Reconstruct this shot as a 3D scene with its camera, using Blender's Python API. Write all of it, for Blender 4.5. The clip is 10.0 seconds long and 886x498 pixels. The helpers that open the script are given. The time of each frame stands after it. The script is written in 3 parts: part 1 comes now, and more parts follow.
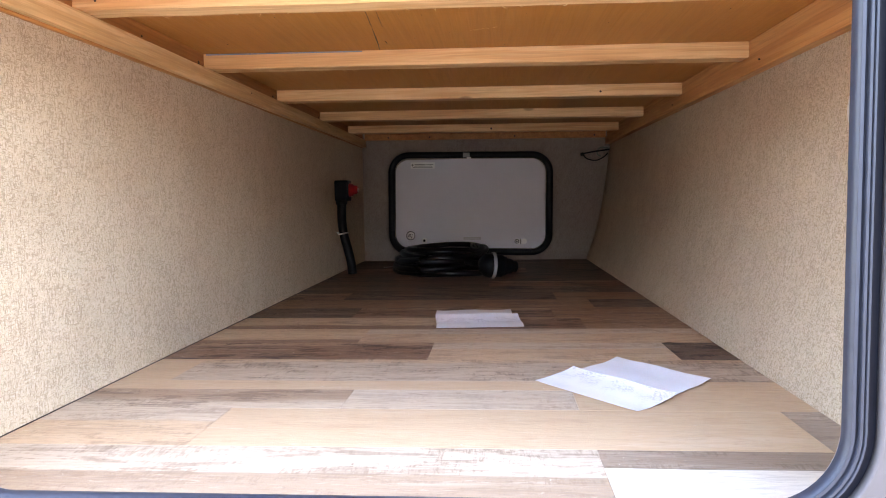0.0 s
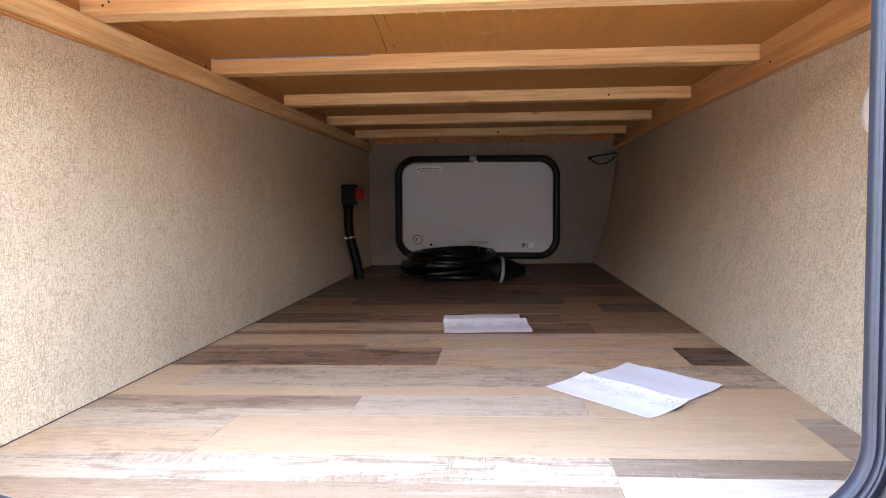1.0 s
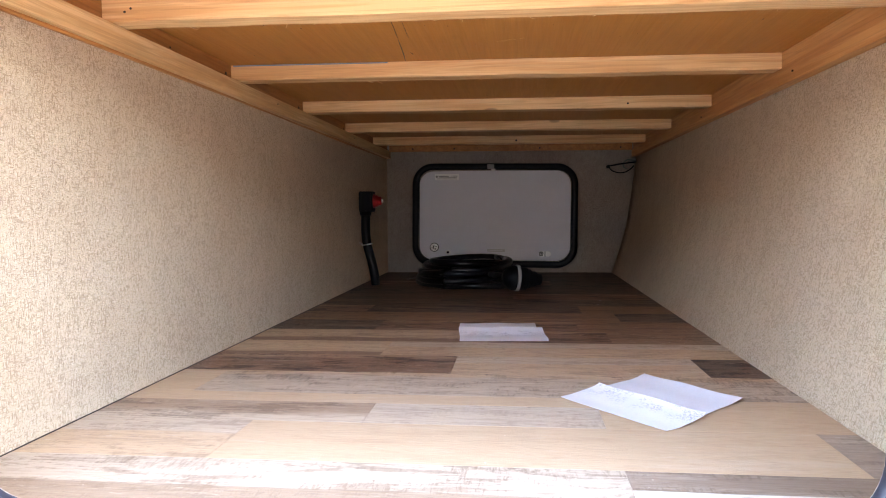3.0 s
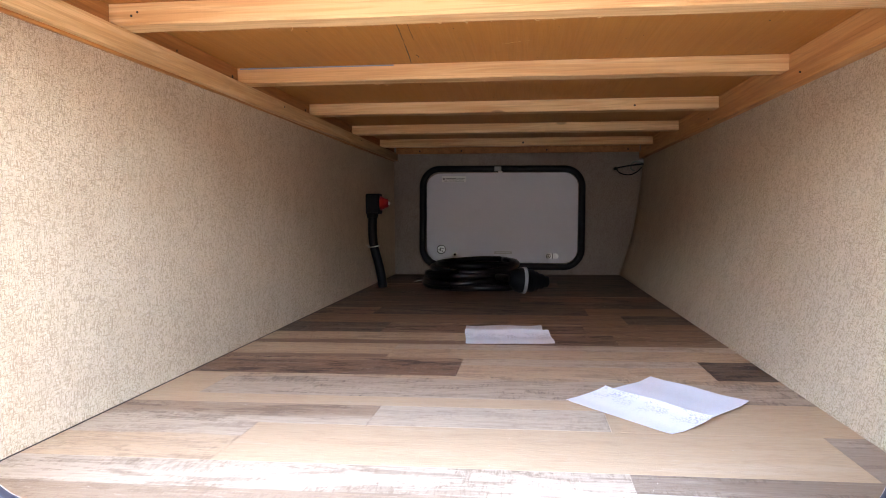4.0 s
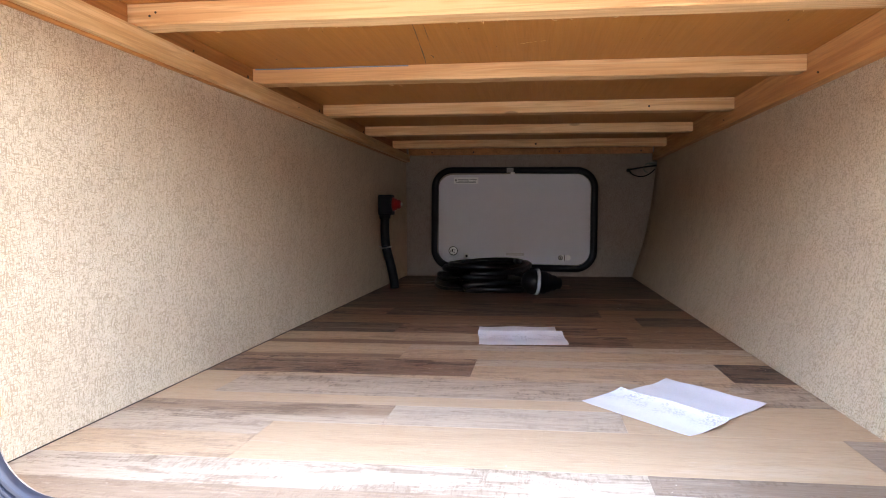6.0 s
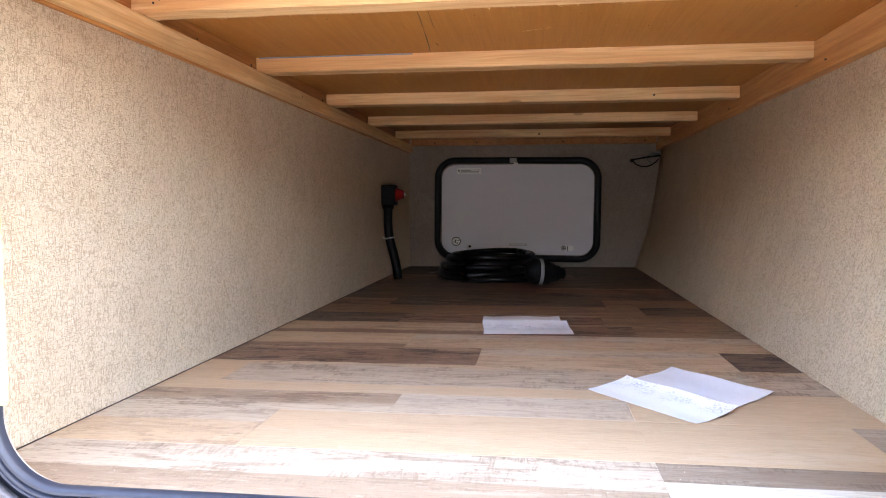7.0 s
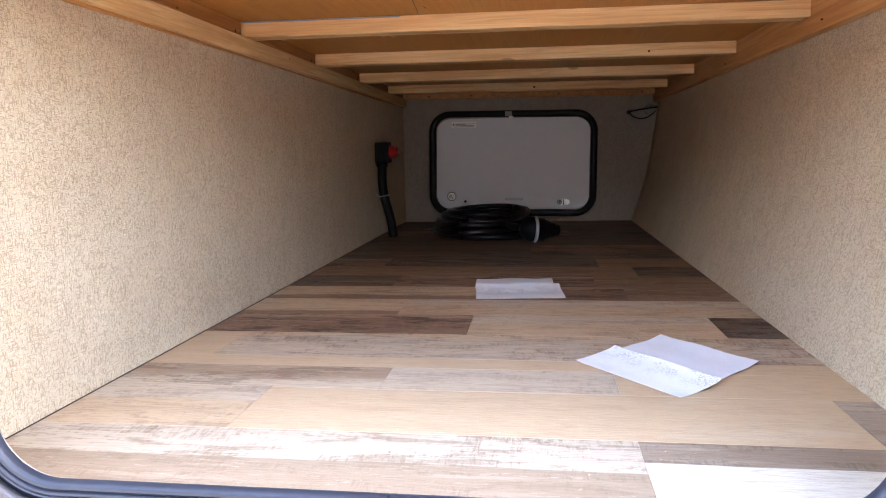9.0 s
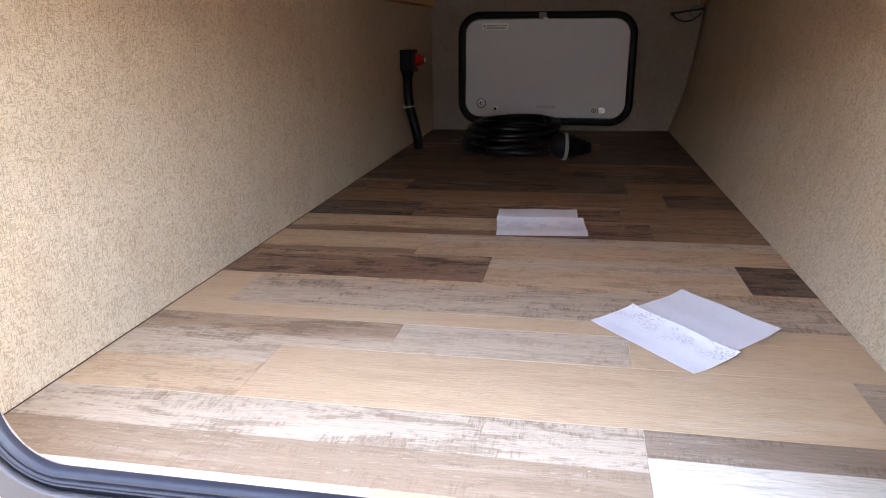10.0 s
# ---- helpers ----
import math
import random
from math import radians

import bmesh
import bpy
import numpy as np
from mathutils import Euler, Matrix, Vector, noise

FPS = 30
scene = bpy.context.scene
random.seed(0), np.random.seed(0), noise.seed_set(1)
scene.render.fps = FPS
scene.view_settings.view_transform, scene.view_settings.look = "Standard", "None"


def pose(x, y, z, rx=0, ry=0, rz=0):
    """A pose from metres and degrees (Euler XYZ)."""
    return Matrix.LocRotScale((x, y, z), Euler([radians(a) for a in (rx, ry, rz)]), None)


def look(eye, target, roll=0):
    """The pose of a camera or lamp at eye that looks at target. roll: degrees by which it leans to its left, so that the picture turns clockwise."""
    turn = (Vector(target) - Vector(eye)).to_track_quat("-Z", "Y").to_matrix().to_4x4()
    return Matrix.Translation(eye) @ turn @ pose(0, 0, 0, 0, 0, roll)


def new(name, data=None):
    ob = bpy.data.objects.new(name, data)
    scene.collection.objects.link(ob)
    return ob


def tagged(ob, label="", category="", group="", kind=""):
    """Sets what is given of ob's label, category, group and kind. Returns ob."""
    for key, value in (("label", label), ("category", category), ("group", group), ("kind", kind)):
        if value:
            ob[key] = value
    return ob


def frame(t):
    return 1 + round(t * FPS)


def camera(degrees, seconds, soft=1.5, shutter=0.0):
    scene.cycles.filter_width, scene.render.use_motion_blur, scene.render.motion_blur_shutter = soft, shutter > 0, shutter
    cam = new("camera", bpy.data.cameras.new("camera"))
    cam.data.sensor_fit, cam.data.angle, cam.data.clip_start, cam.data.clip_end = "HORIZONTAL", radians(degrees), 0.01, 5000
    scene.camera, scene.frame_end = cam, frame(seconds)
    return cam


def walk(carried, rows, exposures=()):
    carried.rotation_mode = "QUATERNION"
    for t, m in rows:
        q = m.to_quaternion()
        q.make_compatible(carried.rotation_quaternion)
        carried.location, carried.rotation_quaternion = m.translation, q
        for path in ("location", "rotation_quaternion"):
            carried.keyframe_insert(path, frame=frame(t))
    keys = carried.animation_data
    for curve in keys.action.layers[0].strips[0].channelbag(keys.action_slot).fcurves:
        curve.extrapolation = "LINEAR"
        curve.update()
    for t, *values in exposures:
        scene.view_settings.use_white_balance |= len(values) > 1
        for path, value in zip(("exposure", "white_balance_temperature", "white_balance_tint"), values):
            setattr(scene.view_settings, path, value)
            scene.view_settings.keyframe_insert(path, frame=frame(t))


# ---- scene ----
cam = camera(65.2, 10.0, soft=1.0)
PATH = [
    (0, (0.066, -0.792, 0.238), (-0.083, 1.198, 0.095), -0.9),
    (0.5, (0.061, -0.788, 0.238), (-0.093, 1.202, 0.1), -0.9),
    (1, (0.062, -0.785, 0.239), (-0.104, 1.204, 0.107), -1.0),
    (1.5, (0.063, -0.782, 0.238), (-0.116, 1.207, 0.115), -0.9),
    (2, (0.063, -0.78, 0.237), (-0.13, 1.207, 0.119), -0.6),
    (2.5, (0.062, -0.781, 0.238), (-0.142, 1.206, 0.124), -0.4),
    (4, (0.067, -0.78, 0.239), (-0.171, 1.203, 0.136), -0.5),
    (4.5, (0.065, -0.781, 0.238), (-0.181, 1.201, 0.135), -0.2),
    (5, (0.065, -0.78, 0.238), (-0.19, 1.201, 0.138), -0.4),
    (5.5, (0.063, -0.78, 0.238), (-0.2, 1.2, 0.142), -0.4),
    (7, (0.055, -0.778, 0.232), (-0.217, 1.199, 0.111), -0.4),
    (7.5, (0.053, -0.771, 0.232), (-0.22, 1.204, 0.071), -1.0),
    (8, (0.06, -0.769, 0.235), (-0.194, 1.206, 0.053), -0.9),
    (8.5, (0.064, -0.771, 0.25), (-0.198, 1.197, 0.006), -1.0),
    (9, (0.069, -0.772, 0.268), (-0.202, 1.19, -0.008), -1.2),
    (9.2, (0.074, -0.78, 0.281), (-0.202, 1.181, 0.004), -1.4),
    (9.3, (0.075, -0.77, 0.281), (-0.211, 1.189, 0.0), -1.3),
    (9.4, (0.076, -0.756, 0.284), (-0.242, 1.19, -0.05), -0.9),
    (9.5, (0.075, -0.739, 0.286), (-0.25, 1.196, -0.101), -0.4),
    (9.6, (0.079, -0.733, 0.296), (-0.265, 1.183, -0.164), -0.4),
    (9.8, (0.082, -0.721, 0.323), (-0.28, 1.167, -0.226), -0.7),
    (10, (0.089, -0.72, 0.345), (-0.273, 1.156, -0.245), -1.0),
]
walk(cam, [(t, look(eye, target, roll)) for t, eye, target, roll in PATH],
     [(0.0, 5.1, 7750, 16), (8.5, 5.1, 7750, 16), (9.0, 5.0, 7750, 16), (9.8, 4.74, 7950, 16), (10.0, 4.74, 7950, 16)])
# ---- light ----
SUN_EL, SUN_AZ = 55.0, 75.0
world = bpy.data.worlds.new("sky")
scene.world = world
world.use_nodes = True
wn = world.node_tree.nodes
sky = wn.new("ShaderNodeTexSky")
sky.sky_type = "NISHITA"
sky.sun_disc = False
sky.sun_elevation, sky.sun_rotation = radians(SUN_EL), radians(SUN_AZ)
world.node_tree.links.new(sky.outputs[0], wn["Background"].inputs[0])
wn["Background"].inputs[1].default_value = 0.15
sun_data = bpy.data.lights.new("sun", "SUN")
sun_data.energy, sun_data.angle, sun_data.color = 3.0, radians(0.5), (1.0, 0.95, 0.88)
sun = new("sun", sun_data)
sun_from = Vector((-math.cos(radians(SUN_EL)) * math.sin(radians(SUN_AZ)), math.cos(radians(SUN_EL)) * math.cos(radians(SUN_AZ)), math.sin(radians(SUN_EL))))
sun.matrix_world = look(sun_from * 10, (0, 0, 0))

# ---- plan ----
X_LEFT, X_RIGHT = -0.445, 0.418
Z_SLAT, SLAT_H = 0.4700, 0.027
Z_PLY = Z_SLAT + SLAT_H
TILT = -0.0078
FRONT_PROFILE = [(0.418, -0.02), (0.4185, 0.0), (0.428, 0.032), (0.4385, 0.064), (0.4545, 0.115), (0.469, 0.171),
                 (0.4805, 0.235), (0.489, 0.299), (0.498, 0.36), (0.5045, 0.42), (0.508, 0.47), (0.509, 0.53)]


# ---- materials ----
def material(name):
    m = bpy.data.materials.new(name)
    m.use_nodes = True
    nt = m.node_tree
    return m, nt, nt.nodes["Principled BSDF"]


def add(nt, kind, **values):
    n = nt.nodes.new(kind)
    for k, v in values.items():
        n.inputs[k.replace("_", " ")].default_value = v
    return n


def math_node(nt, op, a, b=None, c=None):
    n = nt.nodes.new("ShaderNodeMath")
    n.operation = op
    for i, v in enumerate((a, b, c)):
        if v is None:
            continue
        if isinstance(v, (int, float)):
            n.inputs[i].default_value = v
        else:
            nt.links.new(v, n.inputs[i])
    return n.outputs[0]


def mix(nt, fac, a, b, blend="MIX"):
    n = nt.nodes.new("ShaderNodeMix")
    n.data_type, n.blend_type = "RGBA", blend
    for i, v in ((0, fac), (6, a), (7, b)):
        if isinstance(v, (int, float)):
            n.inputs[i].default_value = v
        elif isinstance(v, tuple):
            n.inputs[i].default_value = (*v, 1)
        else:
            nt.links.new(v, n.inputs[i])
    return n.outputs[2]


def ramp(nt, value, lo, hi):
    n = nt.nodes.new("ShaderNodeMapRange")
    n.interpolation_type = "SMOOTHSTEP"
    n.inputs["From Min"].default_value, n.inputs["From Max"].default_value = lo, hi
    nt.links.new(value, n.inputs["Value"])
    return n.outputs["Result"]


def coords(nt, scale=(1, 1, 1), shift=False, turn=(0, 0, 0)):
    tc = nt.nodes.new("ShaderNodeTexCoord")
    v = tc.outputs["Object"]
    if shift:
        info = nt.nodes.new("ShaderNodeObjectInfo")
        r = math_node(nt, "MULTIPLY", info.outputs["Random"], 53.0)
        s = nt.nodes.new("ShaderNodeVectorMath")
        nt.links.new(v, s.inputs[0])
        nt.links.new(r, s.inputs[1])
        v = s.outputs[0]
    mp = add(nt, "ShaderNodeMapping", Scale=scale, Rotation=turn)
    nt.links.new(v, mp.inputs["Vector"])
    return mp.outputs[0]


def noise_of(nt, vec, scale=1.0, detail=3.0, rough=0.5, warp=0.0):
    n = add(nt, "ShaderNodeTexNoise", Scale=scale, Detail=detail, Roughness=rough, Distortion=warp)
    nt.links.new(vec, n.inputs["Vector"])
    return n.outputs["Fac"]


def bump(nt, bsdf, height, strength, distance):
    n = add(nt, "ShaderNodeBump", Strength=strength, Distance=distance)
    nt.links.new(height, n.inputs["Height"])
    nt.links.new(n.outputs[0], bsdf.inputs["Normal"])


def plain(name, col, rough, metal=0.0, grain=0.12, size=120.0, relief=0.08, spec=0.5):
    m, nt, b = material(name)
    n1 = noise_of(nt, coords(nt), size, 4)
    n2 = noise_of(nt, coords(nt), size / 12, 3)
    v = math_node(nt, "ADD", math_node(nt, "MULTIPLY", n1, grain), math_node(nt, "MULTIPLY", n2, grain))
    v = math_node(nt, "ADD", v, 1 - grain)
    cmb = nt.nodes.new("ShaderNodeCombineColor")
    for i in range(3):
        nt.links.new(v, cmb.inputs[i])
    nt.links.new(mix(nt, 1.0, tuple(col), cmb.outputs[0], "MULTIPLY"), b.inputs["Base Color"])
    nt.links.new(math_node(nt, "ADD", math_node(nt, "MULTIPLY", n2, 0.16), rough - 0.08), b.inputs["Roughness"])
    b.inputs["Metallic"].default_value = metal
    b.inputs["Specular IOR Level"].default_value = spec
    if relief:
        bump(nt, b, n1, relief, 0.001)
    return m


def wall_cloth(name, along, mid_c, dark_c, light_c):
    """Printed linen-look vinyl on wall board; along: the level axis of the wall, 0 for x and 1 for y."""
    m, nt, b = material(name)
    thin = [1.0, 1.0, 1.0]
    thin[1 - along] = 0.02

    def woven(level, up):
        return tuple(a * c for a, c in zip((level, level, up), thin))

    n_up = noise_of(nt, coords(nt, woven(590.0, 155.0)), 1.0, 2, 0.55, 0.7)
    n_lev = noise_of(nt, coords(nt, woven(155.0, 640.0)), 1.0, 2, 0.55, 0.7)
    w_up = noise_of(nt, coords(nt, woven(1500.0, 210.0)), 1.0, 2, 0.5)
    w_lev = noise_of(nt, coords(nt, woven(220.0, 1500.0)), 1.0, 2, 0.5)
    big = noise_of(nt, coords(nt), 9.0, 4, 0.6)
    mid = noise_of(nt, coords(nt, (48, 48, 30)), 1.0, 4, 0.65)
    thr = math_node(nt, "MULTIPLY", math_node(nt, "SUBTRACT", mid, 0.5), 0.20)
    d_up = ramp(nt, math_node(nt, "ADD", n_up, thr), 0.545, 0.610)
    d_lev = ramp(nt, math_node(nt, "ADD", n_lev, thr), 0.555, 0.620)
    dark = math_node(nt, "MAXIMUM", d_up, math_node(nt, "MULTIPLY", d_lev, 0.9))
    light = ramp(nt, math_node(nt, "ADD", n_up, n_lev), 0.90, 0.66)
    weave = ramp(nt, math_node(nt, "ADD", w_up, w_lev), 0.80, 1.22)
    col = mix(nt, math_node(nt, "MULTIPLY", light, 0.65), mid_c, light_c)
    col = mix(nt, math_node(nt, "MULTIPLY", weave, 0.28), col, dark_c)
    col = mix(nt, math_node(nt, "MULTIPLY", dark, 0.54), col, dark_c)
    col = mix(nt, math_node(nt, "MULTIPLY", ramp(nt, big, 0.35, 0.75), 0.14), col, dark_c)
    nt.links.new(col, b.inputs["Base Color"])
    b.inputs["Roughness"].default_value = 0.60
    b.inputs["Specular IOR Level"].default_value = 0.3
    h = math_node(nt, "SUBTRACT", math_node(nt, "ADD", w_up, w_lev), math_node(nt, "MULTIPLY", dark, 0.5))
    bump(nt, b, h, 0.85, 0.0020)
    return m


def timber(name, pale, deep, axis, rough=0.6, knots=0.5):
    """Sawn softwood with its grain along axis 0 (x) or 1 (y)."""
    m, nt, b = material(name)
    s = [70.0, 70.0, 70.0]
    s[axis] = 3.2
    fine = [420.0, 420.0, 420.0]
    fine[axis] = 9.0
    broad = noise_of(nt, coords(nt, tuple(s), True), 1.0, 3, 0.55, 0.8)
    grain = noise_of(nt, coords(nt, tuple(fine), True), 1.0, 3, 0.6)
    tone = noise_of(nt, coords(nt, (2.5, 2.5, 2.5), True), 1.0, 3)
    saw = [14.0, 14.0, 14.0]
    saw[axis] = 260.0
    chatter = noise_of(nt, coords(nt, tuple(saw), True), 1.0, 2)
    info = nt.nodes.new("ShaderNodeObjectInfo")
    f = math_node(nt, "ADD", math_node(nt, "MULTIPLY", ramp(nt, broad, 0.40, 0.60), 0.6 if knots > 0.2 else 0.25), math_node(nt, "MULTIPLY", grain, 0.35))
    f = math_node(nt, "ADD", f, math_node(nt, "MULTIPLY", math_node(nt, "SUBTRACT", tone, 0.5), 0.6))
    f = math_node(nt, "ADD", f, math_node(nt, "MULTIPLY", math_node(nt, "SUBTRACT", info.outputs["Random"], 0.5), 0.35))
    n = nt.nodes.new("ShaderNodeClamp")
    nt.links.new(f, n.inputs[0])
    col = mix(nt, n.outputs[0], pale, deep)
    rs = [230.0, 230.0, 230.0]
    rs[axis] = 5.0
    ring = noise_of(nt, coords(nt, tuple(rs), True), 1.0, 4, 0.6, 0.5)
    col = mix(nt, math_node(nt, "MULTIPLY", ramp(nt, ring, 0.53, 0.585), 0.24 if knots > 0.2 else 0.10), col, tuple(c * 0.62 for c in deep))
    fs = [26.0, 26.0, 26.0]
    fs[axis] = 1.3
    figure = noise_of(nt, coords(nt, tuple(fs), True), 1.0, 2, 0.45, 0.3)
    arch = math_node(nt, "SINE", math_node(nt, "MULTIPLY", figure, 75.0))
    col = mix(nt, math_node(nt, "MULTIPLY", ramp(nt, arch, 0.35, 0.98), 0.20 if knots > 0.2 else 0.12), col, tuple(c * 0.70 for c in deep))
    kv = [13.0, 13.0, 13.0]
    kv[axis] = 4.2
    vor = add(nt, "ShaderNodeTexVoronoi", Scale=1.0)
    nt.links.new(coords(nt, tuple(kv), True), vor.inputs["Vector"])
    kn = ramp(nt, vor.outputs["Distance"], 0.085, 0.045)
    col = mix(nt, math_node(nt, "MULTIPLY", kn, knots), col, (0.12, 0.05, 0.02))
    nt.links.new(col, b.inputs["Base Color"])
    nt.links.new(math_node(nt, "ADD", math_node(nt, "MULTIPLY", grain, 0.2), rough - 0.1), b.inputs["Roughness"])
    bump(nt, b, math_node(nt, "ADD", grain, math_node(nt, "MULTIPLY", chatter, 0.7)), 0.4, 0.0009)
    return m


def plank_look(name, far, near, dark, split=0.0, soft=0.016, stain=0.5, ticks=0.0, grainy=1.0, wavy=0.045, near_wear=1.0, seam=0.0):
    """Worn wood print on a plank 0.122 m wide: colour far and near of the split across it, stains and saw ticks in dark."""
    m, nt, b = material(name)
    tc = nt.nodes.new("ShaderNodeTexCoord")
    sep = nt.nodes.new("ShaderNodeSeparateXYZ")
    nt.links.new(tc.outputs["Object"], sep.inputs[0])
    wave = noise_of(nt, coords(nt, (7, 40, 1), True), 1.0, 4, 0.6)
    y = math_node(nt, "ADD", sep.outputs[1], math_node(nt, "MULTIPLY", math_node(nt, "SUBTRACT", wave, 0.5), wavy))
    side = ramp(nt, y, split - soft, split + soft)
    base = mix(nt, side, near, far)
    wear = math_node(nt, "ADD", math_node(nt, "MULTIPLY", side, 1.0 - near_wear), near_wear)
    grain = noise_of(nt, coords(nt, (44, 430, 1), True), 1.0, 4, 0.62, 0.6)
    streak = noise_of(nt, coords(nt, (3.6, 42, 1), True), 1.0, 5, 0.6, 0.5)
    blot = noise_of(nt, coords(nt, (9, 44, 1), True), 1.0, 9, 0.72, 0.6)
    line = noise_of(nt, coords(nt, (32, 190, 1), True), 1.0, 6, 0.72, 1.0)
    tick = noise_of(nt, coords(nt, (250, 44, 1), True), 1.0, 5, 0.68, 1.0)
    patch = noise_of(nt, coords(nt, (8, 34, 1), True), 1.0, 5, 0.65, 0.3)
    ragged = math_node(nt, "MULTIPLY", math_node(nt, "SUBTRACT", math_node(nt, "ADD", tick, grain), 1.0), 0.16)
    col = mix(nt, math_node(nt, "MULTIPLY", ramp(nt, streak, 0.44, 0.30), 0.20), base, dark)
    col = mix(nt, math_node(nt, "MULTIPLY", ramp(nt, streak, 0.52, 0.68), 0.20), col, (0.62, 0.51, 0.40))
    col = mix(nt, math_node(nt, "MULTIPLY", ramp(nt, grain, 0.48, 0.66), 0.10 + 0.22 * grainy), col, dark)
    col = mix(nt, math_node(nt, "MULTIPLY", ramp(nt, math_node(nt, "ADD", blot, ragged), 0.515, 0.575), math_node(nt, "MULTIPLY", wear, stain)), col, dark)
    figure = noise_of(nt, coords(nt, (1.9, 19, 1), True), 1.0, 2, 0.45, 0.5)
    arch = math_node(nt, "SINE", math_node(nt, "MULTIPLY", figure, 95.0))
    col = mix(nt, math_node(nt, "MULTIPLY", ramp(nt, arch, 0.55, 0.99), 0.12), col, dark)
    scar = math_node(nt, "MULTIPLY", ramp(nt, line, 0.57, 0.63), ramp(nt, patch, 0.44, 0.60))
    col = mix(nt, math_node(nt, "MULTIPLY", math_node(nt, "MULTIPLY", scar, wear), 0.60 * grainy), col, dark)
    col = mix(nt, math_node(nt, "MULTIPLY", ramp(nt, line, 0.42, 0.35), 0.30 * grainy), col, (0.66, 0.55, 0.44))
    if ticks:
        t = math_node(nt, "MULTIPLY", ramp(nt, tick, 0.47, 0.62), ramp(nt, math_node(nt, "ADD", math_node(nt, "MULTIPLY", math_node(nt, "ADD", patch, blot), 0.5), ragged), 0.495, 0.565))
        col = mix(nt, math_node(nt, "MULTIPLY", math_node(nt, "MULTIPLY", t, wear), ticks), col, dark)
    if seam:
        gap = math_node(nt, "ABSOLUTE", math_node(nt, "SUBTRACT", y, split))
        col = mix(nt, math_node(nt, "MULTIPLY", ramp(nt, gap, 0.0016, 0.0004), seam), col, dark)
    nt.links.new(col, b.inputs["Base Color"])
    nt.links.new(math_node(nt, "ADD", math_node(nt, "MULTIPLY", streak, 0.2), 0.46), b.inputs["Roughness"])
    b.inputs["Specular IOR Level"].default_value = 0.16
    bump(nt, b, math_node(nt, "ADD", grain, line), 0.55, 0.0010)
    return m


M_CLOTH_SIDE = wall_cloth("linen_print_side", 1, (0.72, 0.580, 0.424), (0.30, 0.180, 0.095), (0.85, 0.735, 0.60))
# same print as the sides, with the far end's dim cool light in its colours
M_CLOTH_END_DIM = wall_cloth("linen_print_end_dim", 0, (0.42, 0.355, 0.305), (0.22, 0.165, 0.13), (0.50, 0.435, 0.38))
M_PINE_X = timber("pine_across", (0.78, 0.53, 0.28), (0.60, 0.31, 0.125), 0)
M_PINE_Y = timber("pine_along", (0.74, 0.505, 0.262), (0.57, 0.315, 0.13), 1)
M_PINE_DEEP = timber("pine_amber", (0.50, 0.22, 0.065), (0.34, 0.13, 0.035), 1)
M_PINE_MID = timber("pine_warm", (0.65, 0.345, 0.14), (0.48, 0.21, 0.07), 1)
M_PLY = timber("plywood_ochre", (0.53, 0.230, 0.055), (0.44, 0.172, 0.034), 1, 0.55, 0.1)
M_SUB = plain("subfloor_dark", (0.06, 0.045, 0.035), 0.8)
M_RUBBER = plain("black_rubber", (0.0045, 0.005, 0.008), 0.36, grain=0.3, relief=0.05, spec=0.2)
M_SEAL = plain("ribbed_rubber", (0.016, 0.018, 0.026), 0.46, grain=0.45, relief=0.10, spec=0.28)
M_CHANNEL = plain("dark_channel", (0.0035, 0.004, 0.007), 0.5, grain=0.3, spec=0.10)
M_PANEL = plain("grey_door_skin", (0.73, 0.725, 0.785), 0.5, grain=0.06, size=260, relief=0.12)
M_SKIN = plain("white_fibreglass", (0.74, 0.74, 0.76), 0.3, grain=0.04, relief=0.02)
M_FLANGE = plain("grey_paint", (0.062, 0.056, 0.058), 0.5, grain=0.12, relief=0.03, spec=0.2)
M_CABLE = plain("black_cable", (0.0025, 0.0025, 0.0035), 0.30, grain=0.2, relief=0.01, spec=0.32)
M_BLACK = plain("black_plastic", (0.0035, 0.004, 0.0055), 0.45, grain=0.2, spec=0.13)
M_DARKGREY = plain("dark_grey_plastic", (0.0035, 0.0045, 0.007), 0.5, grain=0.2, spec=0.12)
M_RED = plain("red_plastic", (0.34, 0.012, 0.013), 0.35, grain=0.12)
M_WHITE = plain("white_plastic", (0.80, 0.79, 0.78), 0.35, grain=0.05, relief=0.02)
M_STRAP = plain("grey_strap", (0.33, 0.33, 0.34), 0.65, grain=0.15)
M_STEEL = plain("bright_steel", (0.90, 0.89, 0.88), 0.40, 0.5, grain=0.08)
M_LABEL = plain("label_paper", (0.93, 0.925, 0.93), 0.5, grain=0.04, relief=0.0)
M_CLEAR = plain("clear_film", (0.54, 0.52, 0.52), 0.4, grain=0.06, relief=0.0)
M_INK = plain("label_ink", (0.26, 0.26, 0.27), 0.6, grain=0.05, relief=0.0)
M_NAIL = plain("dark_nail", (0.05, 0.035, 0.025), 0.5, 0.4)
M_GAP_TINT = plain("gap_sky_blue", (0.16, 0.20, 0.30), 0.8)
M_GREEN_WIRE = plain("green_wire", (0.14, 0.18, 0.15), 0.4)
M_CRUMB = plain("pale_crumbs", (0.52, 0.44, 0.35), 0.7)
M_LIGHT_BLOCK = plain("light_block_grey", (0.27, 0.262, 0.255), 0.85, grain=0.2, size=4)
M_GROUND = plain("grey_bounce_ground", (0.105, 0.10, 0.096), 0.9, grain=0.5, size=60, relief=0.4)


